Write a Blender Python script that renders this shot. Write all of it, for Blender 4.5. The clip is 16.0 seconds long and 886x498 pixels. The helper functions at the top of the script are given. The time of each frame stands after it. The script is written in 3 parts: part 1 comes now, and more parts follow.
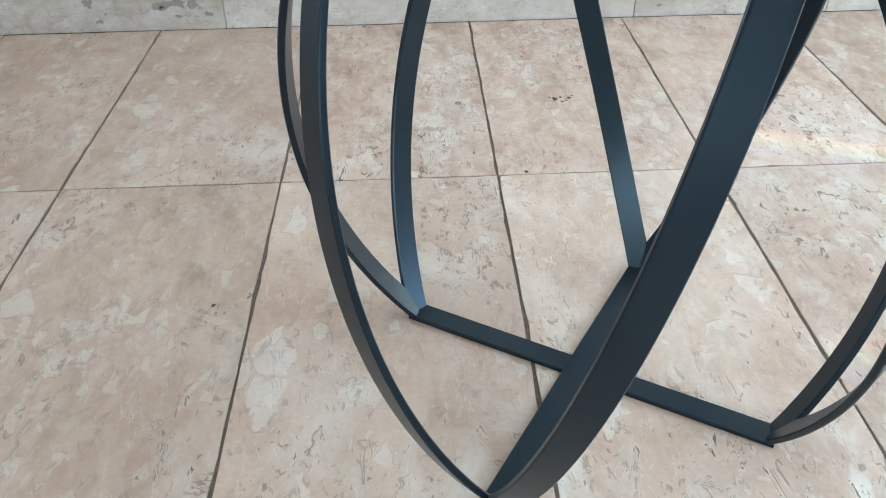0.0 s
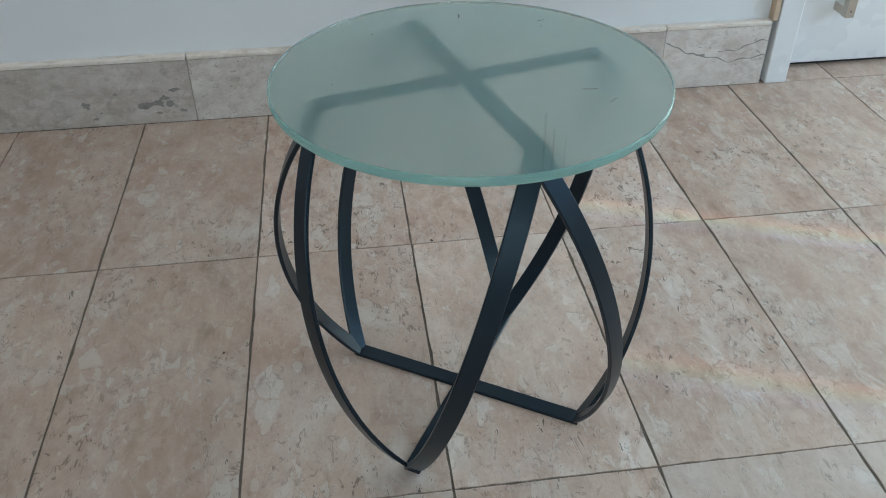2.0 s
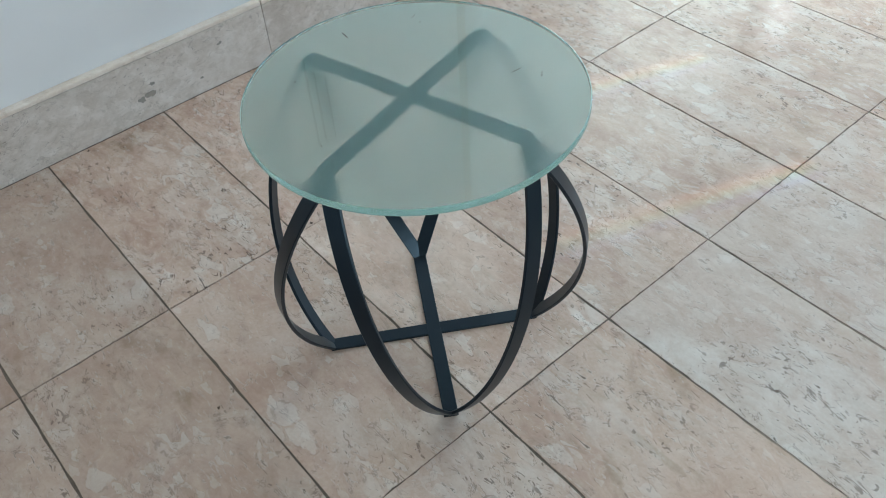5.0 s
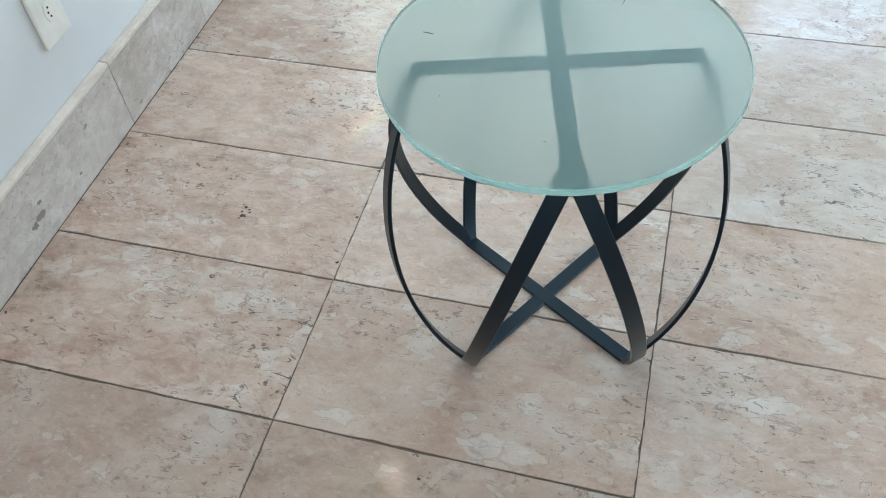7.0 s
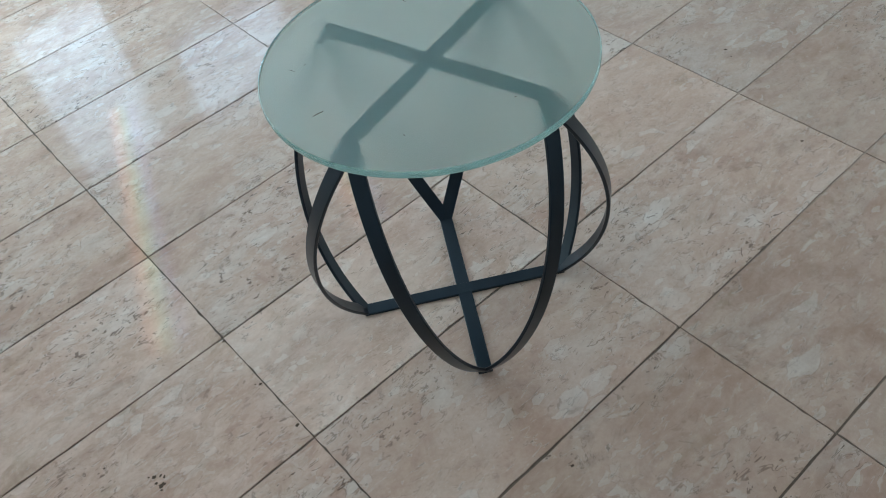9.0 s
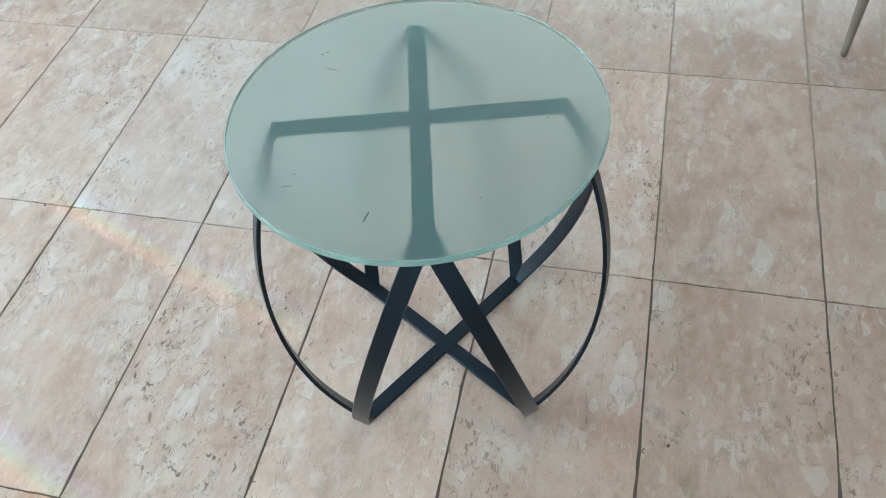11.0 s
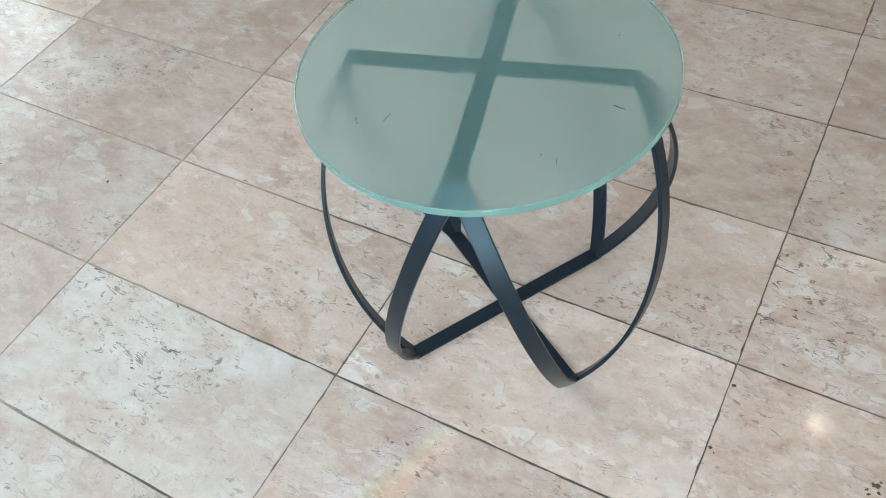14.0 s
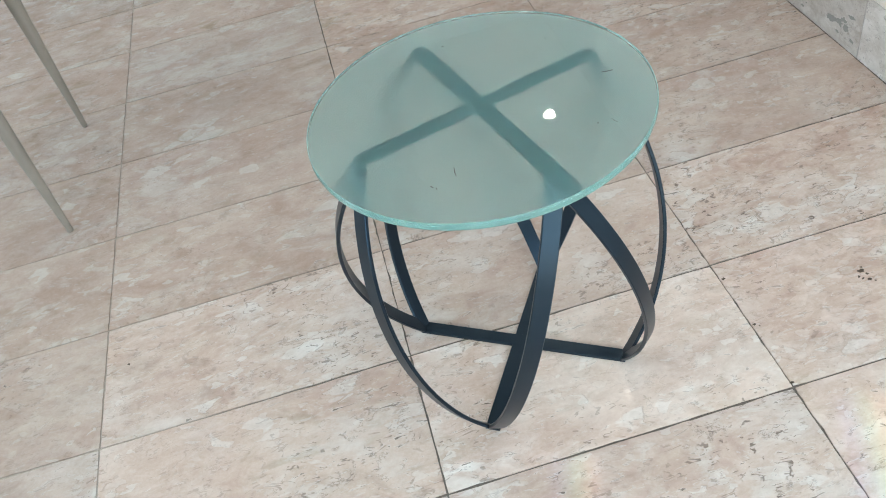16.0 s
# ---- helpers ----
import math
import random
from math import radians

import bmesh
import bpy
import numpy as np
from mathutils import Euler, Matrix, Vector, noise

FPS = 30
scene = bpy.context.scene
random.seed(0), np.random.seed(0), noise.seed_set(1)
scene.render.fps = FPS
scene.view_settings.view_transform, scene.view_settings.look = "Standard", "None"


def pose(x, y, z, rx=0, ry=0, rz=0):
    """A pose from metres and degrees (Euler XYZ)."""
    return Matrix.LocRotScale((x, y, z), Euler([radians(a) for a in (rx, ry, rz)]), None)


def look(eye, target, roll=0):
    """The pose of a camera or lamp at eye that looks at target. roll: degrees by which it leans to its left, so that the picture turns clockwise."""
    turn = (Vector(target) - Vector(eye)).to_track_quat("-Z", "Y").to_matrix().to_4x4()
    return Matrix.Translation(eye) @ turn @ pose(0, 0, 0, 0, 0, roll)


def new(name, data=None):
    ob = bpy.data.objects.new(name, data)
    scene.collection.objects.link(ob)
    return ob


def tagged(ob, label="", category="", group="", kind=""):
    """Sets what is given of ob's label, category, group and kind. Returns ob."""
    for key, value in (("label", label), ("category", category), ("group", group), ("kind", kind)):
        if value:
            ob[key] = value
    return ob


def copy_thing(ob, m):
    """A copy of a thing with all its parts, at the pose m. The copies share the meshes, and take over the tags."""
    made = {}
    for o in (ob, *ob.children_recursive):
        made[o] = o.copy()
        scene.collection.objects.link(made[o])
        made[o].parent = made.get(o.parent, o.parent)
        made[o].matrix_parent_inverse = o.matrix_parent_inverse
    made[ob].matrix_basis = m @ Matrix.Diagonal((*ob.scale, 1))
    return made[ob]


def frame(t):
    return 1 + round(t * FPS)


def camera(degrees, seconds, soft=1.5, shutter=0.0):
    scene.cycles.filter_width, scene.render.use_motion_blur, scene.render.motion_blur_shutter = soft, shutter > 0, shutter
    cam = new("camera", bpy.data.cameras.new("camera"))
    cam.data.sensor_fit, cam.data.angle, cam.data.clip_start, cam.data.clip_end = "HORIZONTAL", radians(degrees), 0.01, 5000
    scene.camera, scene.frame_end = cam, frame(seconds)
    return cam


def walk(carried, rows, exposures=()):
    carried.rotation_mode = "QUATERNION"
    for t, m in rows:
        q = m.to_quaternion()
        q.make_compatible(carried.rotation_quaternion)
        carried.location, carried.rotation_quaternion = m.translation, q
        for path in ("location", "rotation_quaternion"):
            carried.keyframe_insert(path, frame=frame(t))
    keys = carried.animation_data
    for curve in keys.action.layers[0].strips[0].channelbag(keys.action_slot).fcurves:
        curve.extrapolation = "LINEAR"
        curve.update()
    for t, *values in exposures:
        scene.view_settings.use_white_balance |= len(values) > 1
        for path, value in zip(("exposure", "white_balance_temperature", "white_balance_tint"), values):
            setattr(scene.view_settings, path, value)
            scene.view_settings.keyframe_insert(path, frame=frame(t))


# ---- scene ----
cam = camera(55.48, 16.0, soft=1.0)
PATH = [
    (0, (-0.1102, -0.4102, 0.5970), (-0.0584, 1.2195, -0.5610), -0.99),
    (0.5, (-0.1167, -0.4096, 0.6649), (-0.0472, 1.2108, -0.5054), -2.15),
    (1, (-0.1086, -0.4326, 0.7431), (-0.0232, 1.1821, -0.4339), -2.37),
    (1.5, (-0.0946, -0.5306, 0.8733), (0.0816, 1.0678, -0.3160), -1.68),
    (2, (-0.1067, -0.7469, 0.9844), (0.0940, 0.8502, -0.2026), -0.54),
    (2.5, (-0.1219, -0.8755, 1.0216), (0.0931, 0.7242, -0.1594), 1.53),
    (3, (-0.1446, -0.9823, 1.0570), (0.0835, 0.6205, -0.1174), 1.58),
    (3.5, (-0.2491, -0.9716, 1.1133), (0.0979, 0.6045, -0.0680), -0.06),
    (3.7, (-0.3361, -0.9393, 1.1375), (0.1131, 0.5977, -0.0608), -0.98),
    (6, (-0.6303, -0.2916, 1.2609), (0.3252, 0.5113, -0.3020), -5.60),
    (6.5, (-0.7544, -0.1348, 1.2477), (0.2827, 0.5524, -0.3183), -6.76),
    (7, (-0.8615, 0.0826, 1.2520), (0.3427, 0.4966, -0.2903), -5.34),
    (7.5, (-0.9483, 0.2675, 1.2516), (0.3702, 0.3058, -0.2518), -6.13),
    (8, (-1.0033, 0.4504, 1.2571), (0.3419, 0.2333, -0.2070), -9.52),
    (8.5, (-0.9094, 0.6469, 1.2661), (0.3712, 0.2147, -0.2082), -11.06),
    (9, (-0.7753, 0.7990, 1.2576), (0.3259, 0.0497, -0.2343), -10.35),
    (9.5, (-0.6746, 0.9424, 1.2705), (0.2852, -0.0050, -0.2064), -10.77),
    (9.7, (-0.6325, 0.9730, 1.2729), (0.2780, -0.0121, -0.2106), -10.84),
    (11.8, (0.1184, 0.9926, 1.2557), (0.1666, -0.2680, -0.2963), -4.54),
    (12, (0.2016, 0.9750, 1.2646), (0.1884, -0.2785, -0.2938), -4.62),
    (12.5, (0.3674, 0.8954, 1.2742), (0.1436, -0.3136, -0.3032), -3.72),
    (13, (0.5588, 0.8426, 1.2678), (-0.0454, -0.2327, -0.3066), -5.57),
    (13.5, (0.6986, 0.7813, 1.2802), (-0.1656, -0.1313, -0.2756), -9.05),
    (14, (0.7832, 0.6304, 1.2451), (-0.2193, -0.1070, -0.3205), -9.95),
    (14.5, (0.8578, 0.5133, 1.2166), (-0.2770, -0.1086, -0.3084), -10.42),
    (15, (0.9588, 0.3881, 1.1899), (-0.3717, 0.0780, -0.2707), -10.24),
    (15.5, (1.0395, 0.2756, 1.2107), (-0.4122, 0.1826, -0.1619), -11.90),
    (16, (1.0230, 0.0424, 1.2256), (-0.4172, 0.1414, -0.1586), -13.73),
]
EXPOSURE = [(0.0, 0.70), (0.5, 0.68), (1.0, 0.64), (1.5, 0.27), (2.0, -0.26), (3.7, -0.33), (6.0, 0.29), (6.5, 0.34), (7.2, 0.20), (8.0, -0.35), (9.0, -0.28), (9.7, 0.02), (11.8, 0.36), (13.0, 0.45), (14.0, 0.53), (16.0, 0.67)]
walk(cam, [(t, look(eye, target, roll)) for t, eye, target, roll in PATH], EXPOSURE)

# ---- world and large lights ----
world = bpy.data.worlds.new("sky")
scene.world = world
world.use_nodes = True
wn = world.node_tree.nodes
sky = wn.new("ShaderNodeTexSky")
sky.sky_type = "NISHITA"
sky.sun_disc = False
sky.sun_elevation = radians(55)
sky.sun_rotation = radians(-30)
world.node_tree.links.new(sky.outputs[0], wn["Background"].inputs[0])
wn["Background"].inputs[1].default_value = 0.15

sun = new("sun", bpy.data.lights.new("sun", "SUN"))
sun.data.energy, sun.data.angle, sun.data.color = 5.0, radians(0.5), (1.0, 0.96, 0.9)
sun.matrix_world = look((-5.0, 8.5, 14.0), (0, 0, 0))


def window_light(name, x, y, z, w, h, rz, watts, color):
    lamp = bpy.data.lights.new(name, "AREA")
    lamp.shape, lamp.size, lamp.size_y, lamp.energy, lamp.color = "RECTANGLE", w, h, watts, color
    ob = new(name, lamp)
    ob.matrix_world = pose(x, y, z, 90, 0, rz)
    return ob


window_light("window_lamp", 2.89, -0.64, 1.27, 0.60, 0.48, 90, 13.0, (0.46, 0.71, 1.0))
window_light("window_lamp", 2.89, 0.115, 1.06, 0.41, 0.84, 90, 16.0, (0.48, 0.74, 1.0))
window_light("window_lamp", 2.89, 1.125, 0.80, 0.13, 0.62, 90, 2.2, (0.85, 0.95, 1.0))
window_light("window_lamp", 2.29, 1.285, 0.90, 1.08, 1.74, 180, 38.0, (0.77, 0.955, 0.965))
# lamp in the unseen south window, added to brighten the room's south side
window_light("window_lamp", -0.6, -3.585, 1.45, 1.96, 1.06, 0, 45.0, (0.76, 0.90, 0.95))


def rainbow_spot(eye, target, cone, slit, watts):
    """An added spot lamp by the east window, rainbow hues ramped across its narrow cone, standing in for split
    sunlight.
    """
    lamp = bpy.data.lights.new("rainbow_lamp", "SPOT")
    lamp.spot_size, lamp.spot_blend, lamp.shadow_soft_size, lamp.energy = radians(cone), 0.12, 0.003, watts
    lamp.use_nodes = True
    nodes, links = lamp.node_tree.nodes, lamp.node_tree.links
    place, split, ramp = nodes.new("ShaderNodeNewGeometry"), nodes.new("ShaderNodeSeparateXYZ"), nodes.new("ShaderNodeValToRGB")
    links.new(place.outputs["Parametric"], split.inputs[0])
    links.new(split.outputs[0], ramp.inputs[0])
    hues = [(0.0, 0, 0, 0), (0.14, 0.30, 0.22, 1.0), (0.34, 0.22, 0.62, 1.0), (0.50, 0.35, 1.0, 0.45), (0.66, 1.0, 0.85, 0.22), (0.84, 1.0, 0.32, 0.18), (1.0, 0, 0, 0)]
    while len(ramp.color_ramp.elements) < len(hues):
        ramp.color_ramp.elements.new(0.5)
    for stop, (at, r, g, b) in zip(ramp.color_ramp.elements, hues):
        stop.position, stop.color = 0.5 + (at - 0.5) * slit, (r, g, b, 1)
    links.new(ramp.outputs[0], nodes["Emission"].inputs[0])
    ob = new("rainbow_lamp", lamp)
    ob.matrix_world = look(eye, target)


# rainbow lamps added in the room, one for each coloured streak on the floor
rainbow_spot((2.64, -0.65, 0.99), (0.672, 0.085, 0.0), 7.4, 0.27, 115.0)
rainbow_spot((2.65, -0.18, 0.99), (0.80, 0.522, 0.0), 9.6, 0.22, 128.0)

# ---- materials ----


class Nodes:
    """A small builder for node materials."""

    def __init__(self, name):
        self.mat = bpy.data.materials.new(name)
        self.mat.use_nodes = True
        self.tree = self.mat.node_tree
        self.bsdf = self.tree.nodes["Principled BSDF"]

    def add(self, kind, operation="", interpolation="", data="", blend="", feature=""):
        node = self.tree.nodes.new("ShaderNode" + kind)
        if operation:
            node.operation = operation
        if interpolation:
            node.interpolation_type = interpolation
        if data:
            node.data_type, node.blend_type = data, blend
        if feature:
            node.feature = feature
        return node

    def put(self, socket, value):
        if isinstance(value, bpy.types.NodeSocket):
            self.tree.links.new(value, socket)
        else:
            socket.default_value = value

    def math(self, op, a, b=0.0, c=None):
        node = self.add("Math", operation=op)
        self.put(node.inputs[0], a)
        self.put(node.inputs[1], b)
        if c is not None:
            self.put(node.inputs[2], c)
        return node.outputs[0]

    def vec(self, op, a, b):
        node = self.add("VectorMath", operation=op)
        self.put(node.inputs[0], a)
        self.put(node.inputs[1], b)
        return node.outputs[0]

    def step(self, value, low, high, a=0.0, b=1.0):
        node = self.add("MapRange", interpolation="SMOOTHSTEP")
        for n, v in enumerate((value, low, high, a, b)):
            self.put(node.inputs[n], v)
        return node.outputs[0]

    def mix(self, fac, a, b, blend="MIX"):
        node = self.add("Mix", data="RGBA", blend=blend)
        self.put(node.inputs[0], fac)
        self.put(node.inputs[6], a)
        self.put(node.inputs[7], b)
        return node.outputs[2]

    def noise(self, at, scale, detail=4.0, rough=0.55, distort=0.0):
        node = self.add("TexNoise")
        self.put(node.inputs["Vector"], at)
        self.put(node.inputs["Scale"], scale)
        self.put(node.inputs["Detail"], detail)
        self.put(node.inputs["Roughness"], rough)
        self.put(node.inputs["Distortion"], distort)
        return node.outputs[0]

    def bump(self, height, strength, distance):
        node = self.add("Bump")
        self.put(node.inputs["Height"], height)
        self.put(node.inputs["Strength"], strength)
        self.put(node.inputs["Distance"], distance)
        self.put(self.bsdf.inputs["Normal"], node.outputs[0])

    def set(self, **values):
        for key, value in values.items():
            self.put(self.bsdf.inputs[key.replace("_", " ")], value)
        return self.mat


def travertine(name, pink, cream, white, brown, stretch, rough=(0.105, 0.135), pits=1.0, veins=0.0):
    """Filled travertine: cloudy ground, crisp pale patches, brown stains, broken thin seams and short pits along the bedding."""
    n = Nodes(name)
    info = n.add("ObjectInfo")
    own = n.add("CombineXYZ")
    for k, far in enumerate((37.0, 91.0, 17.0)):
        n.put(own.inputs[k], n.math("MULTIPLY", info.outputs["Random"], far))
    at = n.vec("ADD", n.add("TexCoord").outputs["Object"], own.outputs[0])
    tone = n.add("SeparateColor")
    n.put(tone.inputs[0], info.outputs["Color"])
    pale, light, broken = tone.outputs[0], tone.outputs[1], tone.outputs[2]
    bed = n.vec("MULTIPLY", at, stretch)
    slim = n.vec("MULTIPLY", bed, stretch)
    # clouds
    ground = n.mix(n.step(n.noise(bed, 5.2, 8.0, 0.66, 0.5), 0.36, 0.62), pink, cream)
    area = n.noise(bed, 3.1, 4.0, 0.6)
    stain = n.math("MULTIPLY", n.step(n.noise(bed, 11.0, 6.0, 0.68, 1.2), 0.50, 0.68), n.step(area, 0.58, 0.40))
    ground = n.mix(n.math("MULTIPLY", stain, n.math("SUBTRACT", 0.64, n.math("MULTIPLY", pale, 0.5))), ground, brown)
    # the palest tiles are greyish white all over
    bleach = n.math("MULTIPLY", n.math("POWER", pale, 2.0), 0.42)
    ground = n.mix(bleach, ground, (white[0] * 0.94, white[1] * 0.96, white[2] * 0.97, 1))
    # soft olive-brown spots, a few centimetres wide, in the darker tiles
    spot = n.math("MULTIPLY", n.step(n.noise(bed, 15.0, 3.0, 0.55, 0.7), 0.56, 0.70), n.step(n.noise(at, 2.3, 2.0, 0.5), 0.40, 0.60))
    ground = n.mix(n.math("MULTIPLY", spot, n.math("MULTIPLY_ADD", pale, -0.9, 0.62)), ground, (brown[0] * 0.92, brown[1] * 0.96, brown[2] * 0.85, 1))
    # crisp pale patches, large and small
    lift = n.math("MULTIPLY", pale, 0.13)
    big = n.noise(bed, 12.5, 7.0, 0.70, 0.6)
    small = n.noise(bed, 27.0, 4.0, 0.6, 0.6)
    where = n.step(n.math("ADD", area, lift), 0.46, 0.60)
    spots = n.math("MAXIMUM", n.step(n.math("ADD", big, lift), 0.47, 0.72), n.math("MULTIPLY", n.step(small, 0.58, 0.66), where))
    calm = n.step(n.noise(at, 3.4, 2.0, 0.5, 0.3), 0.40, 0.60, 0.35, 1.0)
    ground = n.mix(n.math("MULTIPLY", n.math("MULTIPLY", spots, calm), n.math("ADD", 0.34, n.math("MULTIPLY", pale, 0.40))), ground, white)
    # angular pale fragments of two sizes with broken dark rims, each with its own paleness
    bend = n.add("TexNoise")
    n.put(bend.inputs["Vector"], bed)
    n.put(bend.inputs["Scale"], 46.0)
    n.put(bend.inputs["Detail"], 3.0)
    warped = n.vec("ADD", bed, n.vec("MULTIPLY", n.vec("SUBTRACT", bend.outputs[1], (0.5, 0.5, 0.5)), (0.022, 0.022, 0.022)))
    gate = n.step(n.noise(bed, 6.5, 3.0, 0.6), 0.40, 0.60)
    bit_rim = 0.0
    for scale, some, many, strong in ((30.0, 0.05, 0.36, 0.62), (72.0, 0.08, 0.26, 0.55)):
        cell = n.add("TexVoronoi")
        edge = n.add("TexVoronoi", feature="DISTANCE_TO_EDGE")
        for node in (cell, edge):
            n.put(node.inputs["Vector"], warped)
            n.put(node.inputs["Scale"], scale)
        lot = n.add("SeparateColor")
        n.put(lot.inputs[0], cell.outputs["Color"])
        share = n.math("MULTIPLY", n.math("ADD", some, n.math("MULTIPLY", broken, many)), gate)
        picked = n.math("GREATER_THAN", share, lot.outputs[0])
        inside = n.math("MULTIPLY", picked, n.step(edge.outputs["Distance"], 0.02, 0.12))
        ground = n.mix(n.math("MULTIPLY", inside, n.math("MULTIPLY_ADD", lot.outputs[1], strong * 0.7, strong * 0.12)), ground, white)
        line = n.step(n.math("ABSOLUTE", n.math("SUBTRACT", edge.outputs["Distance"], 0.05)), 0.035, 0.010)
        bit_rim = n.math("MAXIMUM", bit_rim, n.math("MULTIPLY", n.math("MULTIPLY", picked, line), n.step(n.noise(at, scale * 1.9, 2.0, 0.5), 0.50, 0.60)))
    # clumps of slightly different tone, and soft brown and pale drifts between them
    drift = n.noise(bed, 26.0, 5.0, 0.68, 0.8)
    tones = n.mix(n.step(drift, 0.30, 0.70), (0.30, 0.285, 0.27, 1), (0.68, 0.69, 0.70, 1))
    ground = n.mix(n.math("MULTIPLY_ADD", broken, 0.34, 0.27), ground, tones, "SOFT_LIGHT")
    clump = n.add("TexVoronoi")
    n.put(clump.inputs["Vector"], warped)
    n.put(clump.inputs["Scale"], 40.0)
    own_tone = n.add("SeparateColor")
    n.put(own_tone.inputs[0], clump.outputs["Color"])
    ground = n.mix(n.math("MULTIPLY_ADD", broken, 0.30, 0.06), ground, n.mix(own_tone.outputs[2], (0.32, 0.31, 0.30, 1), (0.68, 0.68, 0.68, 1)), "SOFT_LIGHT")
    mottle = n.noise(at, 150.0, 4.0, 0.65)
    ground = n.mix(0.13, ground, n.mix(n.step(mottle, 0.25, 0.75), (0.2, 0.2, 0.2, 1), (0.8, 0.8, 0.8, 1)), "SOFT_LIGHT")
    # broken seams: thin level lines of a slim noise, kept in clusters
    lines = n.noise(slim, 30.0, 3.0, 0.55, 0.8)
    thin = n.step(n.math("ABSOLUTE", n.math("SUBTRACT", lines, 0.5)), 0.012, 0.004)
    crowd = n.math("MULTIPLY", n.step(n.noise(bed, 8.0, 3.0, 0.6), 0.44, 0.56), n.step(n.noise(at, 36.0, 3.0, 0.55), 0.50, 0.58))
    round_big = n.step(n.math("ABSOLUTE", n.math("SUBTRACT", n.math("ADD", big, lift), 0.57)), 0.011, 0.004)
    rims = n.math("MULTIPLY", round_big, n.step(n.noise(at, 38.0, 2.0, 0.5), 0.52, 0.60))
    rims = n.math("MAXIMUM", rims, n.math("MULTIPLY", bit_rim, 0.8))
    if veins:
        vein = n.step(n.math("ABSOLUTE", n.math("SUBTRACT", n.noise(bed, 4.0, 5.0, 0.6, 0.6), 0.5)), 0.010, 0.002)
        rims = n.math("MAXIMUM", rims, n.math("MULTIPLY", n.math("MULTIPLY", vein, n.step(area, 0.45, 0.55)), veins))
    # short pits and a few open holes
    grainy = n.noise(slim, 105.0, 3.0, 0.6, 0.9)
    stroke = n.step(n.math("ABSOLUTE", n.math("SUBTRACT", n.noise(slim, 37.0, 3.0, 0.55, 0.9), 0.5)), 0.028, 0.008)
    short = n.math("MULTIPLY", n.step(n.noise(at, 62.0, 2.0, 0.5), 0.535, 0.585), n.step(n.noise(bed, 7.0, 3.0, 0.6), 0.40, 0.54))
    stroke = n.math("MULTIPLY", n.math("MULTIPLY", stroke, short), n.math("MULTIPLY_ADD", broken, 0.40, 0.62))
    dash = n.math("MULTIPLY", n.step(grainy, 0.665, 0.70), n.step(area, 0.68, 0.50))
    # pale lips beside the pits
    lip = n.math("MULTIPLY", n.math("MULTIPLY", n.step(grainy, 0.60, 0.65), n.step(area, 0.68, 0.50)), pits)
    ground = n.mix(n.math("MULTIPLY", lip, 0.30), ground, white)
    hole = n.step(n.noise(at, 42.0, 4.0, 0.7), 0.745, 0.775)
    marks = n.math("MAXIMUM", n.math("MULTIPLY", n.math("MAXIMUM", n.math("MULTIPLY", thin, crowd), rims), 0.6), n.math("MAXIMUM", n.math("MAXIMUM", dash, stroke), hole))
    marks = n.math("MULTIPLY", n.math("MULTIPLY", marks, pits), info.outputs["Alpha"])
    seam_color = (brown[0] * 0.26, brown[1] * 0.22, brown[2] * 0.20, 1)
    ground = n.mix(n.math("MULTIPLY", n.math("MULTIPLY", marks, calm), 0.80), ground, seam_color)
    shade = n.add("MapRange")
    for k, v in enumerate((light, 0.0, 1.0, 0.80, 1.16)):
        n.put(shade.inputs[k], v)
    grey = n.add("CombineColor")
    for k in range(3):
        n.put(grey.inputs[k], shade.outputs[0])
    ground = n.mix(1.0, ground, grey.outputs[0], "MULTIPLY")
    wear = n.noise(at, 16.0, 4.0, 0.6)
    n.bump(n.math("MULTIPLY", marks, -1.0), 0.4, 0.0012)
    return n.set(Base_Color=ground, Specular_IOR_Level=0.10, Roughness=n.math("ADD", n.step(wear, 0.3, 0.7, rough[0], rough[1]), n.math("MULTIPLY", marks, 0.3)))


TILE = travertine("travertine_tile", (0.490, 0.351, 0.286, 1), (0.560, 0.429, 0.355, 1), (0.675, 0.634, 0.590, 1), (0.345, 0.246, 0.188, 1), (1.0, 0.55, 1.0))
SKIRT = travertine("travertine_skirting", (0.490, 0.420, 0.373, 1), (0.57, 0.505, 0.458, 1), (0.67, 0.615, 0.573, 1), (0.32, 0.28, 0.24, 1), (0.7, 1.0, 1.0), (0.3, 0.5), 0.55, 0.35)
CAP = travertine("travertine_cap", (0.57, 0.46, 0.38, 1), (0.64, 0.545, 0.465, 1), (0.71, 0.65, 0.59, 1), (0.50, 0.39, 0.30, 1), (0.5, 1.0, 1.0), (0.3, 0.5), 0.3)


def plaster(name, color, rough, relief):
    n = Nodes(name)
    at = n.add("TexCoord").outputs["Object"]
    roller = n.noise(at, 180.0, 3.0, 0.6)
    broad = n.noise(at, 1.3, 4.0, 0.6)
    tint = n.mix(n.step(broad, 0.3, 0.7), color, tuple(c * 0.93 for c in color[:3]) + (1,))
    n.bump(roller, relief, 0.0006)
    return n.set(Base_Color=tint, Roughness=rough)


WALL = plaster("wall_paint", (0.80, 0.81, 0.82, 1), 0.62, 0.25)
CEILING = plaster("ceiling_paint", (0.84, 0.84, 0.83, 1), 0.8, 0.15)


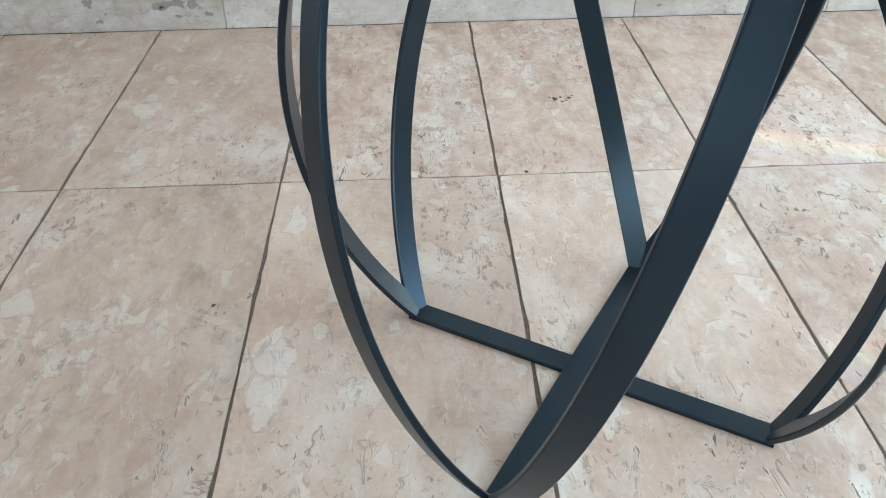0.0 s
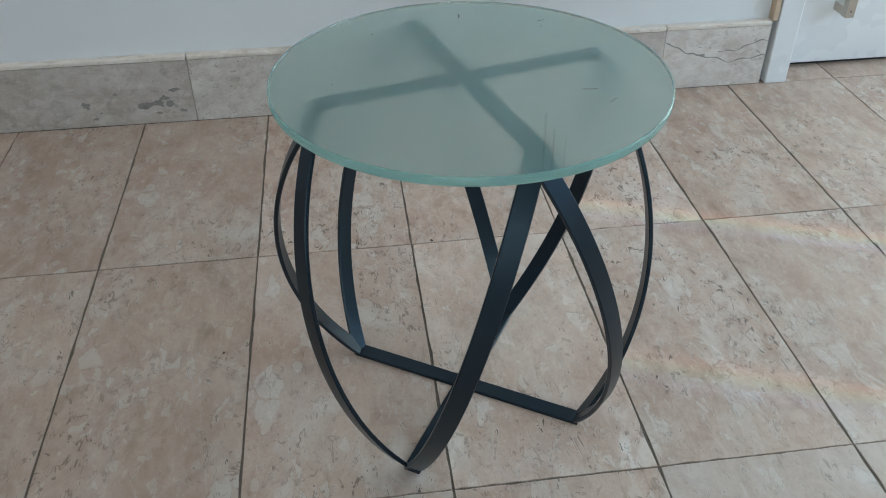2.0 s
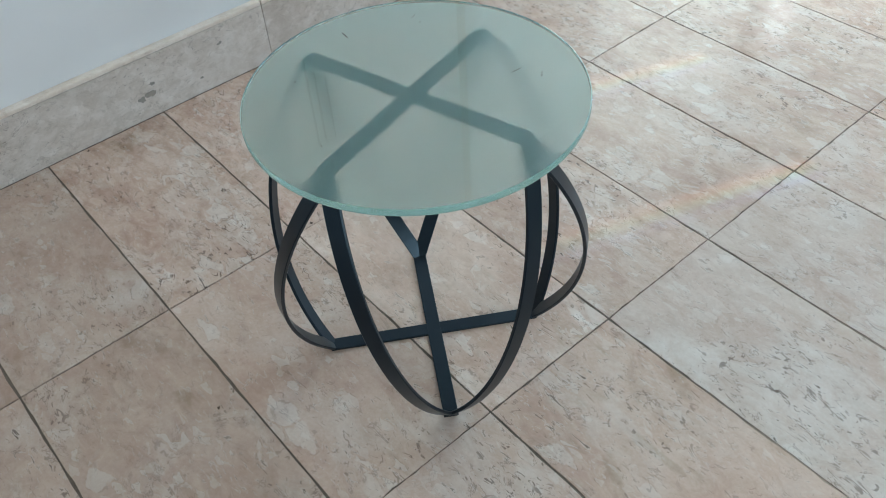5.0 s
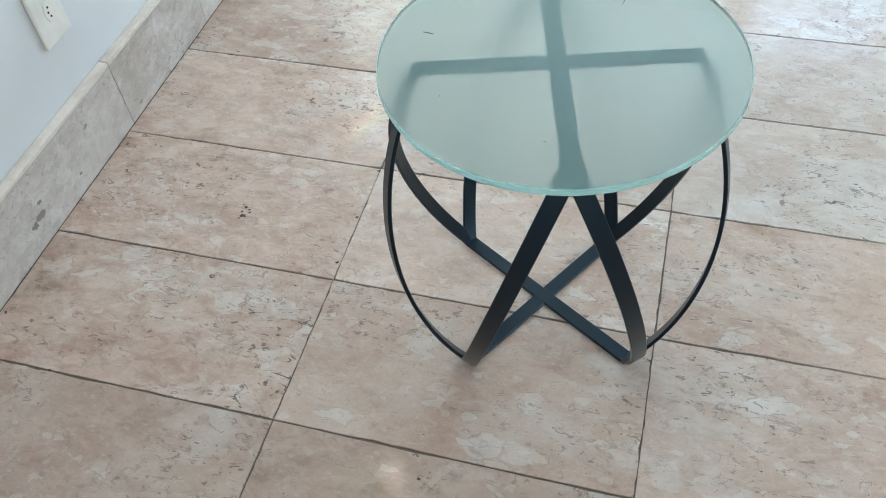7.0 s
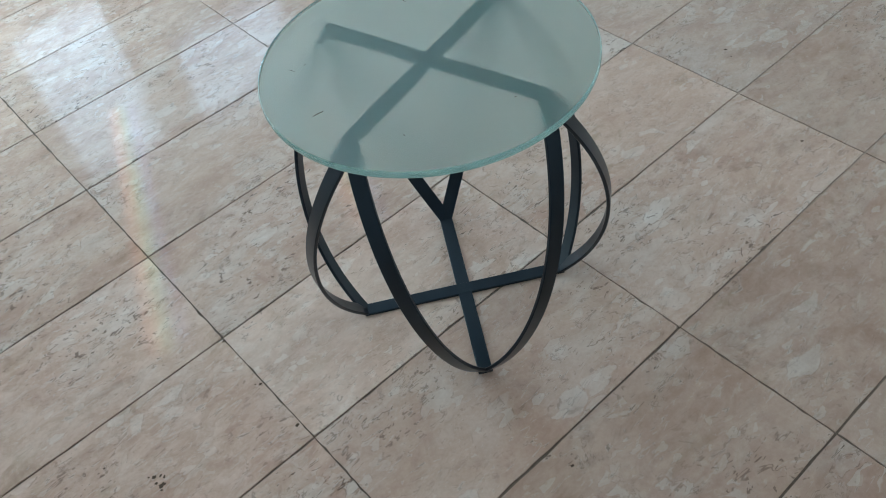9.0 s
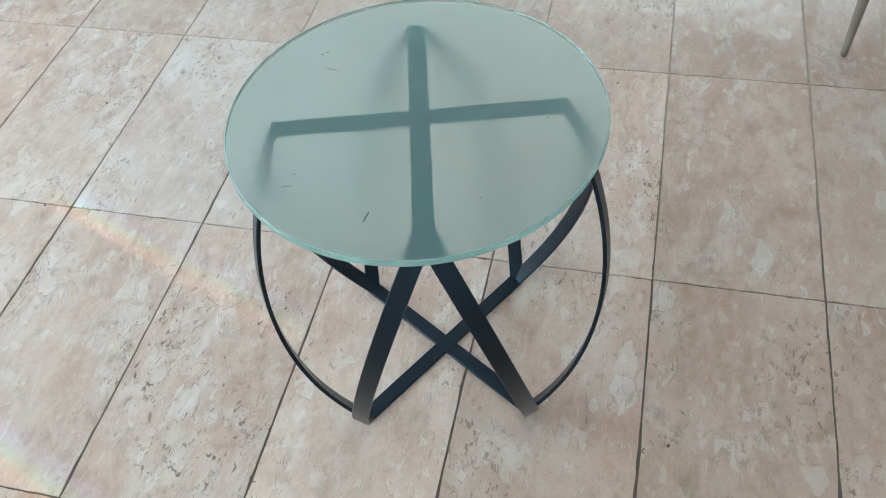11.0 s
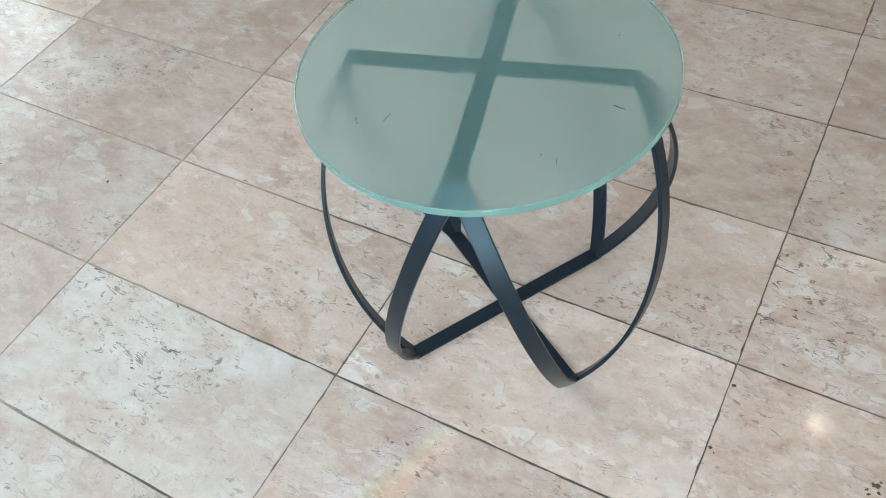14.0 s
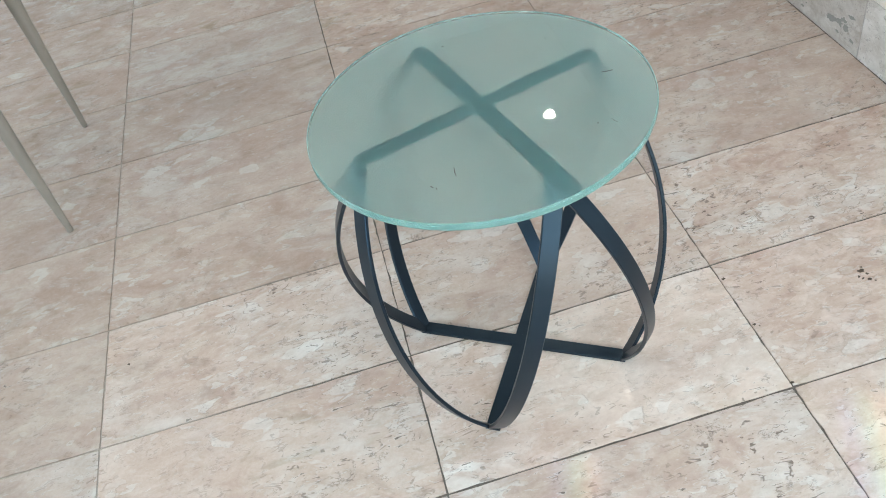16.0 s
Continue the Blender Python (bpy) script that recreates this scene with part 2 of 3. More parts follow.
def painted(name, color, rough, metallic=0.0, relief=0.1, scale=90.0, coat=0.0, vary=0.18, gloss=(0.85, 1.2)):
    n = Nodes(name)
    at = n.add("TexCoord").outputs["Object"]
    grain = n.noise(at, scale, 4.0, 0.6)
    worn = n.noise(at, scale * 0.08, 4.0, 0.65)
    tint = n.mix(n.step(worn, 0.35, 0.7), color, tuple(min(1.0, c * (1.0 + vary)) for c in color[:3]) + (1,))
    n.bump(grain, relief, 0.0004)
    return n.set(Base_Color=tint, Roughness=n.step(worn, 0.25, 0.75, rough * gloss[0], rough * gloss[1]), Metallic=metallic, Coat_Weight=coat)


def grout():
    """Cement joints, dark towards the entrance wall, with haze painted in as paler colour in the open room."""
    n = Nodes("grout")
    at = n.add("TexCoord").outputs["Object"]
    split = n.add("SeparateXYZ")
    n.put(split.inputs[0], at)
    haze_y = n.math("ADD", split.outputs[1], n.math("MULTIPLY_ADD", n.noise(at, 2.2, 3.0, 0.6), 0.5, -0.25))
    fine = n.noise(at, 140.0, 3.0, 0.6)
    tone = n.mix(n.step(haze_y, -0.60, 0.05), (0.38, 0.315, 0.26, 1), (0.15, 0.12, 0.097, 1))
    tone = n.mix(0.35, tone, n.mix(n.step(fine, 0.3, 0.7), (0.25, 0.25, 0.25, 1), (0.75, 0.75, 0.75, 1)), "SOFT_LIGHT")
    n.bump(fine, 0.6, 0.0004)
    return n.set(Base_Color=tone, Roughness=0.9)


GROUT = grout()
STEEL = painted("black_powder_coated_steel", (0.0075, 0.0112, 0.0165, 1), 0.30, relief=0.04, scale=420.0, vary=0.03, gloss=(0.95, 1.06))
# sheen tinted blue, standing in for reflected sky
STEEL.node_tree.nodes["Principled BSDF"].inputs["Specular Tint"].default_value = (0.56, 0.81, 1.0, 1)
STEEL.node_tree.nodes["Principled BSDF"].inputs["Specular IOR Level"].default_value = 0.43
DOOR_WHITE = painted("white_lacquer", (0.80, 0.81, 0.82, 1), 0.28, relief=0.05, scale=25.0, vary=0.02)
NICKEL = painted("brushed_nickel", (0.52, 0.48, 0.43, 1), 0.34, metallic=0.9)
PLASTIC = painted("ivory_plastic", (0.80, 0.78, 0.72, 1), 0.32)
HOLE = painted("socket_hole", (0.03, 0.028, 0.026, 1), 0.6)
TRIM_WOOD = painted("tan_edge_strip", (0.50, 0.38, 0.27, 1), 0.5, relief=0.3)
LEG = painted("taupe_painted_metal", (0.25, 0.208, 0.17, 1), 0.4)
FABRIC = painted("taupe_seat_fabric", (0.34, 0.30, 0.26, 1), 0.85, relief=0.6, scale=500.0)
GAP_AND_CORD = painted("gap_shade_and_cord_black", (0.03, 0.03, 0.03, 1), 0.7)
LAMP_PLATE = painted("warm_white_lamp_plate", (0.82, 0.76, 0.62, 1), 0.4)
LAMP_HOLE = painted("grey_lamp_reflector", (0.10, 0.11, 0.11, 1), 0.35)
TERRACE = painted("tan_terrace_stone", (0.78, 0.75, 0.70, 1), 0.7, relief=0.4, scale=40.0)
ALU = painted("white_aluminium", (0.72, 0.73, 0.74, 1), 0.4)
MARK = painted("scratch_dirt", (0.13, 0.165, 0.155, 1), 0.8)
GREY_STAIN = painted("grey_stone_stain", (0.265, 0.245, 0.22, 1), 0.6, relief=0.5, scale=120.0)
PIT = painted("dark_pit_fill", (0.085, 0.058, 0.04, 1), 0.9, relief=0.6, scale=200.0)


def glowing(name, color, strength):
    n = Nodes(name)
    return n.set(Base_Color=(0.8, 0.8, 0.8, 1), Emission_Color=color, Emission_Strength=strength)


LED = glowing("lit_downlight", (1.0, 0.86, 0.68, 1), 40.0)
LIT_PLATE = glowing("warm_lit_lamp_plate", (1.0, 0.86, 0.56, 1), 4.0)


def glass_skin(name, tint, rough, clear, relief):
    n = Nodes(name)
    at = n.add("TexCoord").outputs["Object"]
    grain = n.noise(at, 900.0, 2.0, 0.5)
    smear = n.noise(at, 7.0, 4.0, 0.6)
    n.bump(grain, relief, 0.0002)
    return n.set(Base_Color=tint, Roughness=n.step(smear, 0.3, 0.7, rough, rough * 1.15), IOR=1.5, Transmission_Weight=clear, Specular_IOR_Level=0.44)


def rim_skin():
    """The ground and polished edge, where the glass shows its green most strongly."""
    n = Nodes("green_glass_edge")
    n.set(Base_Color=(0.60, 0.85, 0.78, 1), Roughness=0.24, IOR=1.5, Transmission_Weight=1.0, Specular_IOR_Level=0.3)
    haze = n.add("BsdfDiffuse")
    n.put(haze.inputs[0], (0.34, 0.66, 0.58, 1))
    both = n.add("MixShader")
    n.put(both.inputs[0], 0.16)
    n.put(both.inputs[1], n.bsdf.outputs[0])
    n.put(both.inputs[2], haze.outputs[0])
    n.put(n.tree.nodes["Material Output"].inputs[0], both.outputs[0])
    return n.mat


def etched_skin():
    """The etched underside: light passes scattered, and part of it is thrown back in the glass's own green."""
    n = Nodes("etched_glass_underside")
    at = n.add("TexCoord").outputs["Object"]
    smear = n.noise(at, 7.0, 4.0, 0.6)
    n.set(Base_Color=(0.92, 0.965, 0.945, 1), Roughness=n.step(smear, 0.3, 0.7, 0.40, 0.46), IOR=1.5, Transmission_Weight=1.0)
    haze = n.add("BsdfDiffuse")
    n.put(haze.inputs[0], (0.22, 0.61, 0.585, 1))
    both = n.add("MixShader")
    n.put(both.inputs[0], n.step(smear, 0.3, 0.7, 0.275, 0.315))
    n.put(both.inputs[1], n.bsdf.outputs[0])
    n.put(both.inputs[2], haze.outputs[0])
    n.put(n.tree.nodes["Material Output"].inputs[0], both.outputs[0])
    return n.mat


# polished upper face and rim, etched underside
GLASS = glass_skin("polished_green_glass", (0.85, 0.975, 0.97, 1), 0.006, 1.0, 0.0)
ETCHED = etched_skin()


def pane_glass():
    n = Nodes("window_glass")
    return n.set(Base_Color=(0.95, 0.98, 0.97, 1), Roughness=0.0, IOR=1.05, Transmission_Weight=1.0)


PANE = pane_glass()

# ---- mesh helpers ----


def finish(name, bm, material, parent=None, label="", smooth=False):
    """Links a bmesh as one mesh object, under a parent or on its own."""
    bmesh.ops.recalc_face_normals(bm, faces=bm.faces)
    mesh = bpy.data.meshes.new(name)
    bm.to_mesh(mesh)
    bm.free()
    mesh.materials.append(material)
    if smooth:
        for face in mesh.polygons:
            face.use_smooth = True
    ob = new(name, mesh)
    if parent:
        ob.parent = parent
    if label:
        ob["label"] = label
    return ob


part = finish


def box(bm, x0, x1, y0, y1, z0, z1, bevel=0.0, segments=2):
    verts = bmesh.ops.create_cube(bm, size=1.0)["verts"]
    for v in verts:
        v.co = (x0 + (v.co.x + 0.5) * (x1 - x0), y0 + (v.co.y + 0.5) * (y1 - y0), z0 + (v.co.z + 0.5) * (z1 - z0))
    if bevel:
        edges = {e for v in verts for e in v.link_edges}
        bmesh.ops.bevel(bm, geom=list(edges), offset=bevel, segments=segments, affect="EDGES", profile=0.5)
    return bm


def boxed(*args, **kw):
    return box(bmesh.new(), *args, **kw)


def lathe(profile, steps, close=False):
    """Turns a profile of (radius, z) round the z axis."""
    bm = bmesh.new()
    rings = []
    for r, z in profile:
        if r < 1e-6:
            rings.append([bm.verts.new((0, 0, z))])
        else:
            rings.append([bm.verts.new((r * math.cos(2 * math.pi * k / steps), r * math.sin(2 * math.pi * k / steps), z)) for k in range(steps)])
    for a, b in zip(rings, rings[1:]):
        for k in range(steps):
            k2 = (k + 1) % steps
            if len(a) == 1:
                bm.faces.new((a[0], b[k], b[k2]))
            elif len(b) == 1:
                bm.faces.new((a[k], a[k2], b[0]))
            else:
                bm.faces.new((a[k], a[k2], b[k2], b[k]))
    return bm


def empty(name, at=(0, 0, 0)):
    ob = new(name)
    ob.location = at
    ob.empty_display_size = 0.05
    return ob


# ---- large structure ----
WALL_Y, FACE_Y, EAST, WEST, SOUTH, TOP = 1.222, 1.200, 2.90, -3.3, -3.6, 2.40


def structure(ob, label, category):
    return tagged(ob, label, category, kind="structure")


bm = bmesh.new()
box(bm, WEST, 1.0, WALL_Y, WALL_Y + 0.16, -0.02, TOP)
box(bm, 1.0, 1.735, WALL_Y, WALL_Y + 0.16, 2.12, TOP)
box(bm, 1.735, EAST + 0.15, WALL_Y, WALL_Y + 0.16, 1.84, TOP)
structure(finish("wall_north", bm, WALL), "smooth white painted wall behind the side table", "wall")
bm = bmesh.new()
box(bm, EAST, EAST + 0.15, -1.10, 1.20, 1.60, TOP)
box(bm, EAST, EAST + 0.15, -1.10, -0.28, -0.02, 0.96)
box(bm, EAST, EAST + 0.15, -0.28, -0.10, -0.02, 1.60)
box(bm, EAST, EAST + 0.15, -0.10, 0.33, -0.02, 0.45)
box(bm, EAST, EAST + 0.15, 0.33, 1.03, -0.02, 1.60)
box(bm, EAST, EAST + 0.15, 1.03, 1.20, -0.02, 0.45)
box(bm, EAST, EAST + 0.15, 1.03, 1.20, 1.15, 1.60)
box(bm, EAST, EAST + 0.15, 1.20, WALL_Y, -0.02, TOP)
box(bm, EAST, EAST + 0.15, SOUTH, -1.10, -0.02, TOP)
structure(finish("wall_east", bm, WALL), "white painted wall with a wide glazed opening", "wall")
structure(finish("wall_west", boxed(WEST - 0.15, WEST, SOUTH, WALL_Y + 0.16, -0.02, TOP), WALL), "plain white painted room wall", "wall")
bm = bmesh.new()
box(bm, WEST - 0.15, -1.6, SOUTH - 0.15, SOUTH, -0.02, TOP)
box(bm, 0.4, EAST + 0.15, SOUTH - 0.15, SOUTH, -0.02, TOP)
box(bm, -1.6, 0.4, SOUTH - 0.15, SOUTH, -0.02, 0.9)
box(bm, -1.6, 0.4, SOUTH - 0.15, SOUTH, 2.0, TOP)
structure(finish("wall_south", bm, WALL), "plain white painted wall with an added window", "wall")
structure(finish("ceiling", boxed(WEST - 0.15, EAST + 0.15, SOUTH - 0.15, WALL_Y + 0.16, TOP, TOP + 0.15), CEILING), "flat white painted ceiling with small downlights", "ceiling")
floor = structure(finish("floor", boxed(WEST - 0.1, EAST + 0.2, SOUTH - 0.1, WALL_Y + 0.19, -0.03, -0.0022), GROUT), "beige travertine tile floor with dark narrow joints", "floor")
structure(finish("terrace", box(boxed(EAST + 0.2, 8.0, -6.0, 6.0, -0.12, -0.04), 0.0, EAST + 0.2, 1.415, 6.0, -0.12, -0.04), TERRACE), "tan stone terrace outside the window", "ground")
structure(finish("terrace_parapet", boxed(5.0, 5.15, -6.0, 6.0, -0.04, 0.62), TERRACE), "low tan terrace wall outside the window", "wall")
# unseen slab, added over the terrace to keep direct sun out of the room
structure(finish("balcony_slab", boxed(EAST + 0.15, 4.6, -6.0, 3.0, TOP + 0.02, TOP + 0.2), CEILING), "unseen white slab added over the terrace to block sun", "ceiling")

# three windows on the east, the first two on either side of a narrow pier, and an unseen one added in the south wall to
# brighten the room
def glazed(name, place, turn, w, h, bars, label):
    win = structure(empty(name, place), label, "window")
    win.rotation_euler = (0, 0, radians(turn))
    for y in [0.002] + bars + [w - 0.042]:
        part("window_frame", boxed(-0.025, 0.025, y, y + 0.04, 0.001, h - 0.002, bevel=0.004), ALU, win)
    stops = [0.042] + [v for y in bars for v in (y, y + 0.04)] + [w - 0.042]
    for a, b in zip(stops[::2], stops[1::2]):
        for z in (0.001, h - 0.042):
            part("window_frame", boxed(-0.024, 0.024, a + 0.001, b - 0.001, z, z + 0.04, bevel=0.004), ALU, win)
        p = part("pane", boxed(-0.004, 0.004, a + 0.001, b - 0.001, 0.042, h - 0.043), PANE, win)
        p.visible_shadow = False


glazed("window_1", (EAST + 0.07, -1.10, 0.96), 0, 0.82, 0.64, [], "white aluminium window out of view, with a lamp in its opening")
glazed("window_3", (EAST + 0.07, -0.10, 0.45), 0, 0.43, 1.15, [], "tall white aluminium window out of view, with a lamp in its opening")
glazed("window_5", (EAST + 0.07, 1.03, 0.45), 0, 0.17, 0.70, [], "narrow white aluminium window beside the room's corner")
glazed("window_4", (-1.6, SOUTH - 0.07, 0.9), -90, 2.0, 1.1, [0.98], "white aluminium window out of view, with a lamp in its opening")

# skirting: stone pieces with a paler cap
skirting = structure(empty("baseboard", (0, FACE_Y, 0)), "grey travertine skirting with a pale cap strip", "baseboard")
joints = [-3.298, -2.875, -2.075, -1.275, -0.475, 0.326, 0.712, 0.992]
shades = [0.55, 0.55, 0.55, 0.45, 0.72, 0.62, 1.0]
for x0, x1, shade in zip(joints, joints[1:], shades):
    b = part("skirting_piece", boxed(x0 - (x0 + x1) / 2 + 0.0008, (x1 - x0) / 2 - 0.0004, 0.0, 0.0218, 0.0, 0.160, bevel=0.0009, segments=1), SKIRT, skirting)
    b.location = ((x0 + x1) / 2, 0, 0)
    b.color = (shade * 0.9, shade, 0.8, 1.0)
    c = part("cap_piece", boxed(x0 - (x0 + x1) / 2 + 0.0008, (x1 - x0) / 2 - 0.0008, -0.0015, 0.0218, 0.1604, 0.172, bevel=0.003), CAP, skirting)
    c.location = ((x0 + x1) / 2, 0, 0)

# entrance door in its recess beside the wall
frame_1 = structure(empty("door_frame", (0, 0, 0)), "white lacquered door frame standing on the floor", "door frame")
part("jamb", boxed(1.005, 1.064, 1.194, 1.330, 0.0, 2.10, bevel=0.003), DOOR_WHITE, frame_1)
part("jamb", boxed(1.720, 1.733, 1.290, 1.342, 0.0, 2.10, bevel=0.002), DOOR_WHITE, frame_1)
part("head", boxed(1.064, 1.720, 1.184, 1.330, 2.04, 2.10, bevel=0.003), DOOR_WHITE, frame_1)
strip = finish("trim", boxed(0.988, 1.003, 1.197, WALL_Y - 0.001, 0.1725, 2.10, bevel=0.002), TRIM_WOOD)
structure(strip, "narrow tan edge strip between wall and door frame", "trim")
door = structure(empty("door_1", (1.064, 1.284, 0)), "closed white lacquered door with a bar handle", "door")
part("leaf", boxed(0.004, 0.652, 0.0, 0.04, 0.011, 2.036, bevel=0.003), DOOR_WHITE, door)
handle = part("handle", boxed(0.137, 0.162, -0.062, -0.040, 0.157, 0.95, bevel=0.002), NICKEL, door, "brushed nickel square bar handle")
for z in (0.159, 0.924):
    part("standoff", boxed(0.1375, 0.1615, -0.0405, 0.001, z, z + 0.024, bevel=0.001), NICKEL, handle)
part("screw", boxed(0.148, 0.151, -0.0632, -0.0615, 0.173, 0.176), HOLE, handle)
# black strip put in for the shade of the gap under the leaf
structure(finish("door_gap", boxed(1.066, 1.72, 1.300, 1.339, -0.002, 0.02), GAP_AND_CORD), "dark strip for the shaded gap under the closed door", "trim")
structure(finish("wall_recess", boxed(0.99, 1.735, 1.345, 1.40, -0.02, 2.2), WALL), "white wall behind the door recess", "wall")

# glazed side light between the door and the east wall
side = structure(empty("window_2", (2.32, 1.32, 0)), "narrow floor-length window full of bright daylight", "window")
part("window_frame", boxed(0.53, 0.57, -0.03, 0.03, 0.0, 1.835, bevel=0.003), ALU, side)
part("window_frame", boxed(-0.585, 0.528, -0.03, 0.03, 1.785, 1.835, bevel=0.003), ALU, side)
p = part("pane", boxed(-0.585, 0.528, -0.004, 0.004, 0.003, 1.783), PANE, side)
p.visible_shadow = False

# wall socket
socket = tagged(empty("wall_socket", (0.253, WALL_Y, 0.347)), "ivory plastic wall socket above the skirting", "socket")
bm = boxed(-0.0425, 0.0425, -0.010, -0.0005, -0.0625, 0.0625, bevel=0.0045, segments=3)
part("cover_plate", bm, PLASTIC, socket)
bm = bmesh.new()
outline = [(-0.0135, 0.0), (-0.0085, 0.019), (0.0085, 0.019), (0.0135, 0.0), (0.0085, -0.019), (-0.0085, -0.019)]
lo = [bm.verts.new((x, -0.0102, z)) for x, z in outline]
hi = [bm.verts.new((x * 0.9, -0.0122, z * 0.94)) for x, z in outline]
bm.faces.new(hi)
for k in range(6):
    bm.faces.new((lo[k], lo[(k + 1) % 6], hi[(k + 1) % 6], hi[k]))
insert = part("socket_insert", bm, PLASTIC, socket)
for x, z in ((0.0, 0.0095), (-0.0035, 0.0), (0.0, -0.0095)):
    b = lathe([(0.0, 0.0006), (0.0024, 0.0006), (0.0024, -0.002), (0.0, -0.002)], 12)
    bmesh.ops.rotate(b, verts=b.verts, matrix=Euler((radians(90), 0, 0)).to_matrix())
    bmesh.ops.translate(b, verts=b.verts, vec=(x, -0.0122, z))
    part("pin_hole", b, HOLE, insert)
for z in (-0.042, 0.042):
    b = lathe([(0.0, 0.0006), (0.0022, 0.0006), (0.0022, -0.002), (0.0, -0.002)], 10)
    bmesh.ops.rotate(b, verts=b.verts, matrix=Euler((radians(90), 0, 0)).to_matrix())
    bmesh.ops.translate(b, verts=b.verts, vec=(0, -0.0102, z))
    part("screw_cap", b, LAMP_PLATE, socket)

# thin dark cords hanging from a small rail on the wall, seen mirrored in the table's glass
hanging = tagged(empty("wall_hanging", (0.45, WALL_Y, 1.14)), "three thin dark cords hanging from a small rail on the wall", "wall hanging")
part("rail", boxed(-0.05, 0.05, -0.016, -0.0005, 0.300, 0.318, bevel=0.003), ALU, hanging)
for x, drop, wide in ((-0.030, 0.0, 0.0036), (-0.004, 0.050, 0.0036), (0.030, 0.080, 0.0024)):
    b = lathe([(0.0, drop), (wide * 0.8, drop + 0.002), (wide, drop + 0.012), (wide, 0.300), (0.0, 0.300)], 10)
    bmesh.ops.translate(b, verts=b.verts, vec=(x, -0.008, 0.0))
    part("cord", b, GAP_AND_CORD, hanging, "thin dark cord", smooth=True)

# ---- the side table ----
TABLE = (0.0452, 0.2092)
TURN_TOP, TURN_BASE, REACH = 14.87, 58.44, 0.1905
LEAN = Vector((-0.0022, -0.0014, 0.0))  # the upper cross stands slightly off the lower one
BAR_W, BAR_T, TOP_Z, BULGE = 0.0255, 0.0062, 0.5315, 0.0869


def sweep(points, across, outward, width, thick):
    """A flat bar with softened edges along a line of points; across and outward give its faces."""
    bm = bmesh.new()
    c = 0.0011
    w, h = width / 2, thick / 2
    outline = [(-w + c, -h), (w - c, -h), (w, -h + c), (w, h - c), (w - c, h), (-w + c, h), (-w, h - c), (-w, -h + c)]
    rings = [[bm.verts.new(p + across * a + o * b) for a, b in outline] for p, o in zip(points, outward)]
    for r, s in zip(rings, rings[1:]):
        for k in range(8):
            bm.faces.new((r[k], r[(k + 1) % 8], s[(k + 1) % 8], s[k])).smooth = True
        for k in range(8):
            bm.edges.get((r[k], s[k])).smooth = False
    bm.faces.new(rings[0][::-1])
    bm.faces.new(rings[-1])
    return bm


def flat_bar(angle, half, z):
    a = radians(angle)
    way, side = Vector((math.cos(a), math.sin(a), 0)), Vector((-math.sin(a), math.cos(a), 0))
    ends = [way * (half * k / 4 - half) + Vector((0, 0, z)) for k in range(9)]
    return sweep(ends, side, [Vector((0, 0, 1))] * 9, BAR_W, BAR_T)


def strap(top_angle, base_angle):
    """One curved leg from an end of the upper cross to an end of the lower one: a circular arc in its own plane."""
    def spot(angle, z):
        return Vector((REACH * math.cos(radians(angle)), REACH * math.sin(radians(angle)), z))

    a, b = spot(top_angle, TOP_Z - 0.0056) + LEAN, spot(base_angle, 0.0056)
    mid = radians((top_angle + base_angle) / 2)
    along = (b - a).normalized()
    out = Vector((math.cos(mid), math.sin(mid), 0))
    out = (out - along * out.dot(along)).normalized()
    half = (b - a).length / 2
    radius = (half * half + BULGE * BULGE) / (2 * BULGE)
    centre = (a + b) / 2 - out * (radius - BULGE)
    sway = math.asin(half / radius)
    points, normals = [], []
    for k in range(81):
        t = -sway + 2 * sway * k / 80
        n = out * math.cos(t) + along * math.sin(t)
        points.append(centre + n * radius)
        normals.append(n)
    return sweep(points, along.cross(out), normals, BAR_W, BAR_T)


table = tagged(empty("side_table", (TABLE[0], TABLE[1], 0)), "round side table, frosted green glass on curved black steel straps", "table")
part("top_bar", flat_bar(TURN_TOP, REACH + 0.003, TOP_Z - BAR_T / 2), STEEL, table).location = LEAN
part("top_bar", flat_bar(TURN_TOP + 90, REACH + 0.003, TOP_Z - BAR_T / 2 - 0.0003), STEEL, table).location = LEAN
part("base_bar", flat_bar(TURN_BASE, REACH + 0.003, BAR_T / 2 + 0.0003), STEEL, table)
part("base_bar", flat_bar(TURN_BASE + 90, REACH + 0.003, BAR_T / 2), STEEL, table)
for k in range(4):
    for lean in (0, -90):
        part("leg_strap", strap(TURN_TOP + 90 * k, TURN_BASE + 90 * k + lean), STEEL, table, smooth=False)
R_GLASS, Z0, Z1 = 0.2473, TOP_Z + 0.0003, TOP_Z + 0.0120
rim = [(0.0, Z0), (0.10, Z0), (R_GLASS - 0.0022, Z0), (R_GLASS - 0.0006, Z0 + 0.0008), (R_GLASS, Z0 + 0.0025),
       (R_GLASS, Z1 - 0.0025), (R_GLASS - 0.0006, Z1 - 0.0008), (R_GLASS - 0.0022, Z1), (0.10, Z1), (0.0, Z1)]
glass_top = part("glass_top", lathe(rim, 160), GLASS, table, "frosted green glass disc with a polished rim")
glass_top.data.materials.append(ETCHED)
glass_top.data.materials.append(rim_skin())
for face in glass_top.data.polygons:
    face.use_smooth = abs(face.normal.z) < 0.99
    if face.normal.z < -0.9:
        face.material_index = 1
    elif face.normal.z < 0.97:
        face.material_index = 2
glass_top.location = (0.0031, -0.0041, 0)


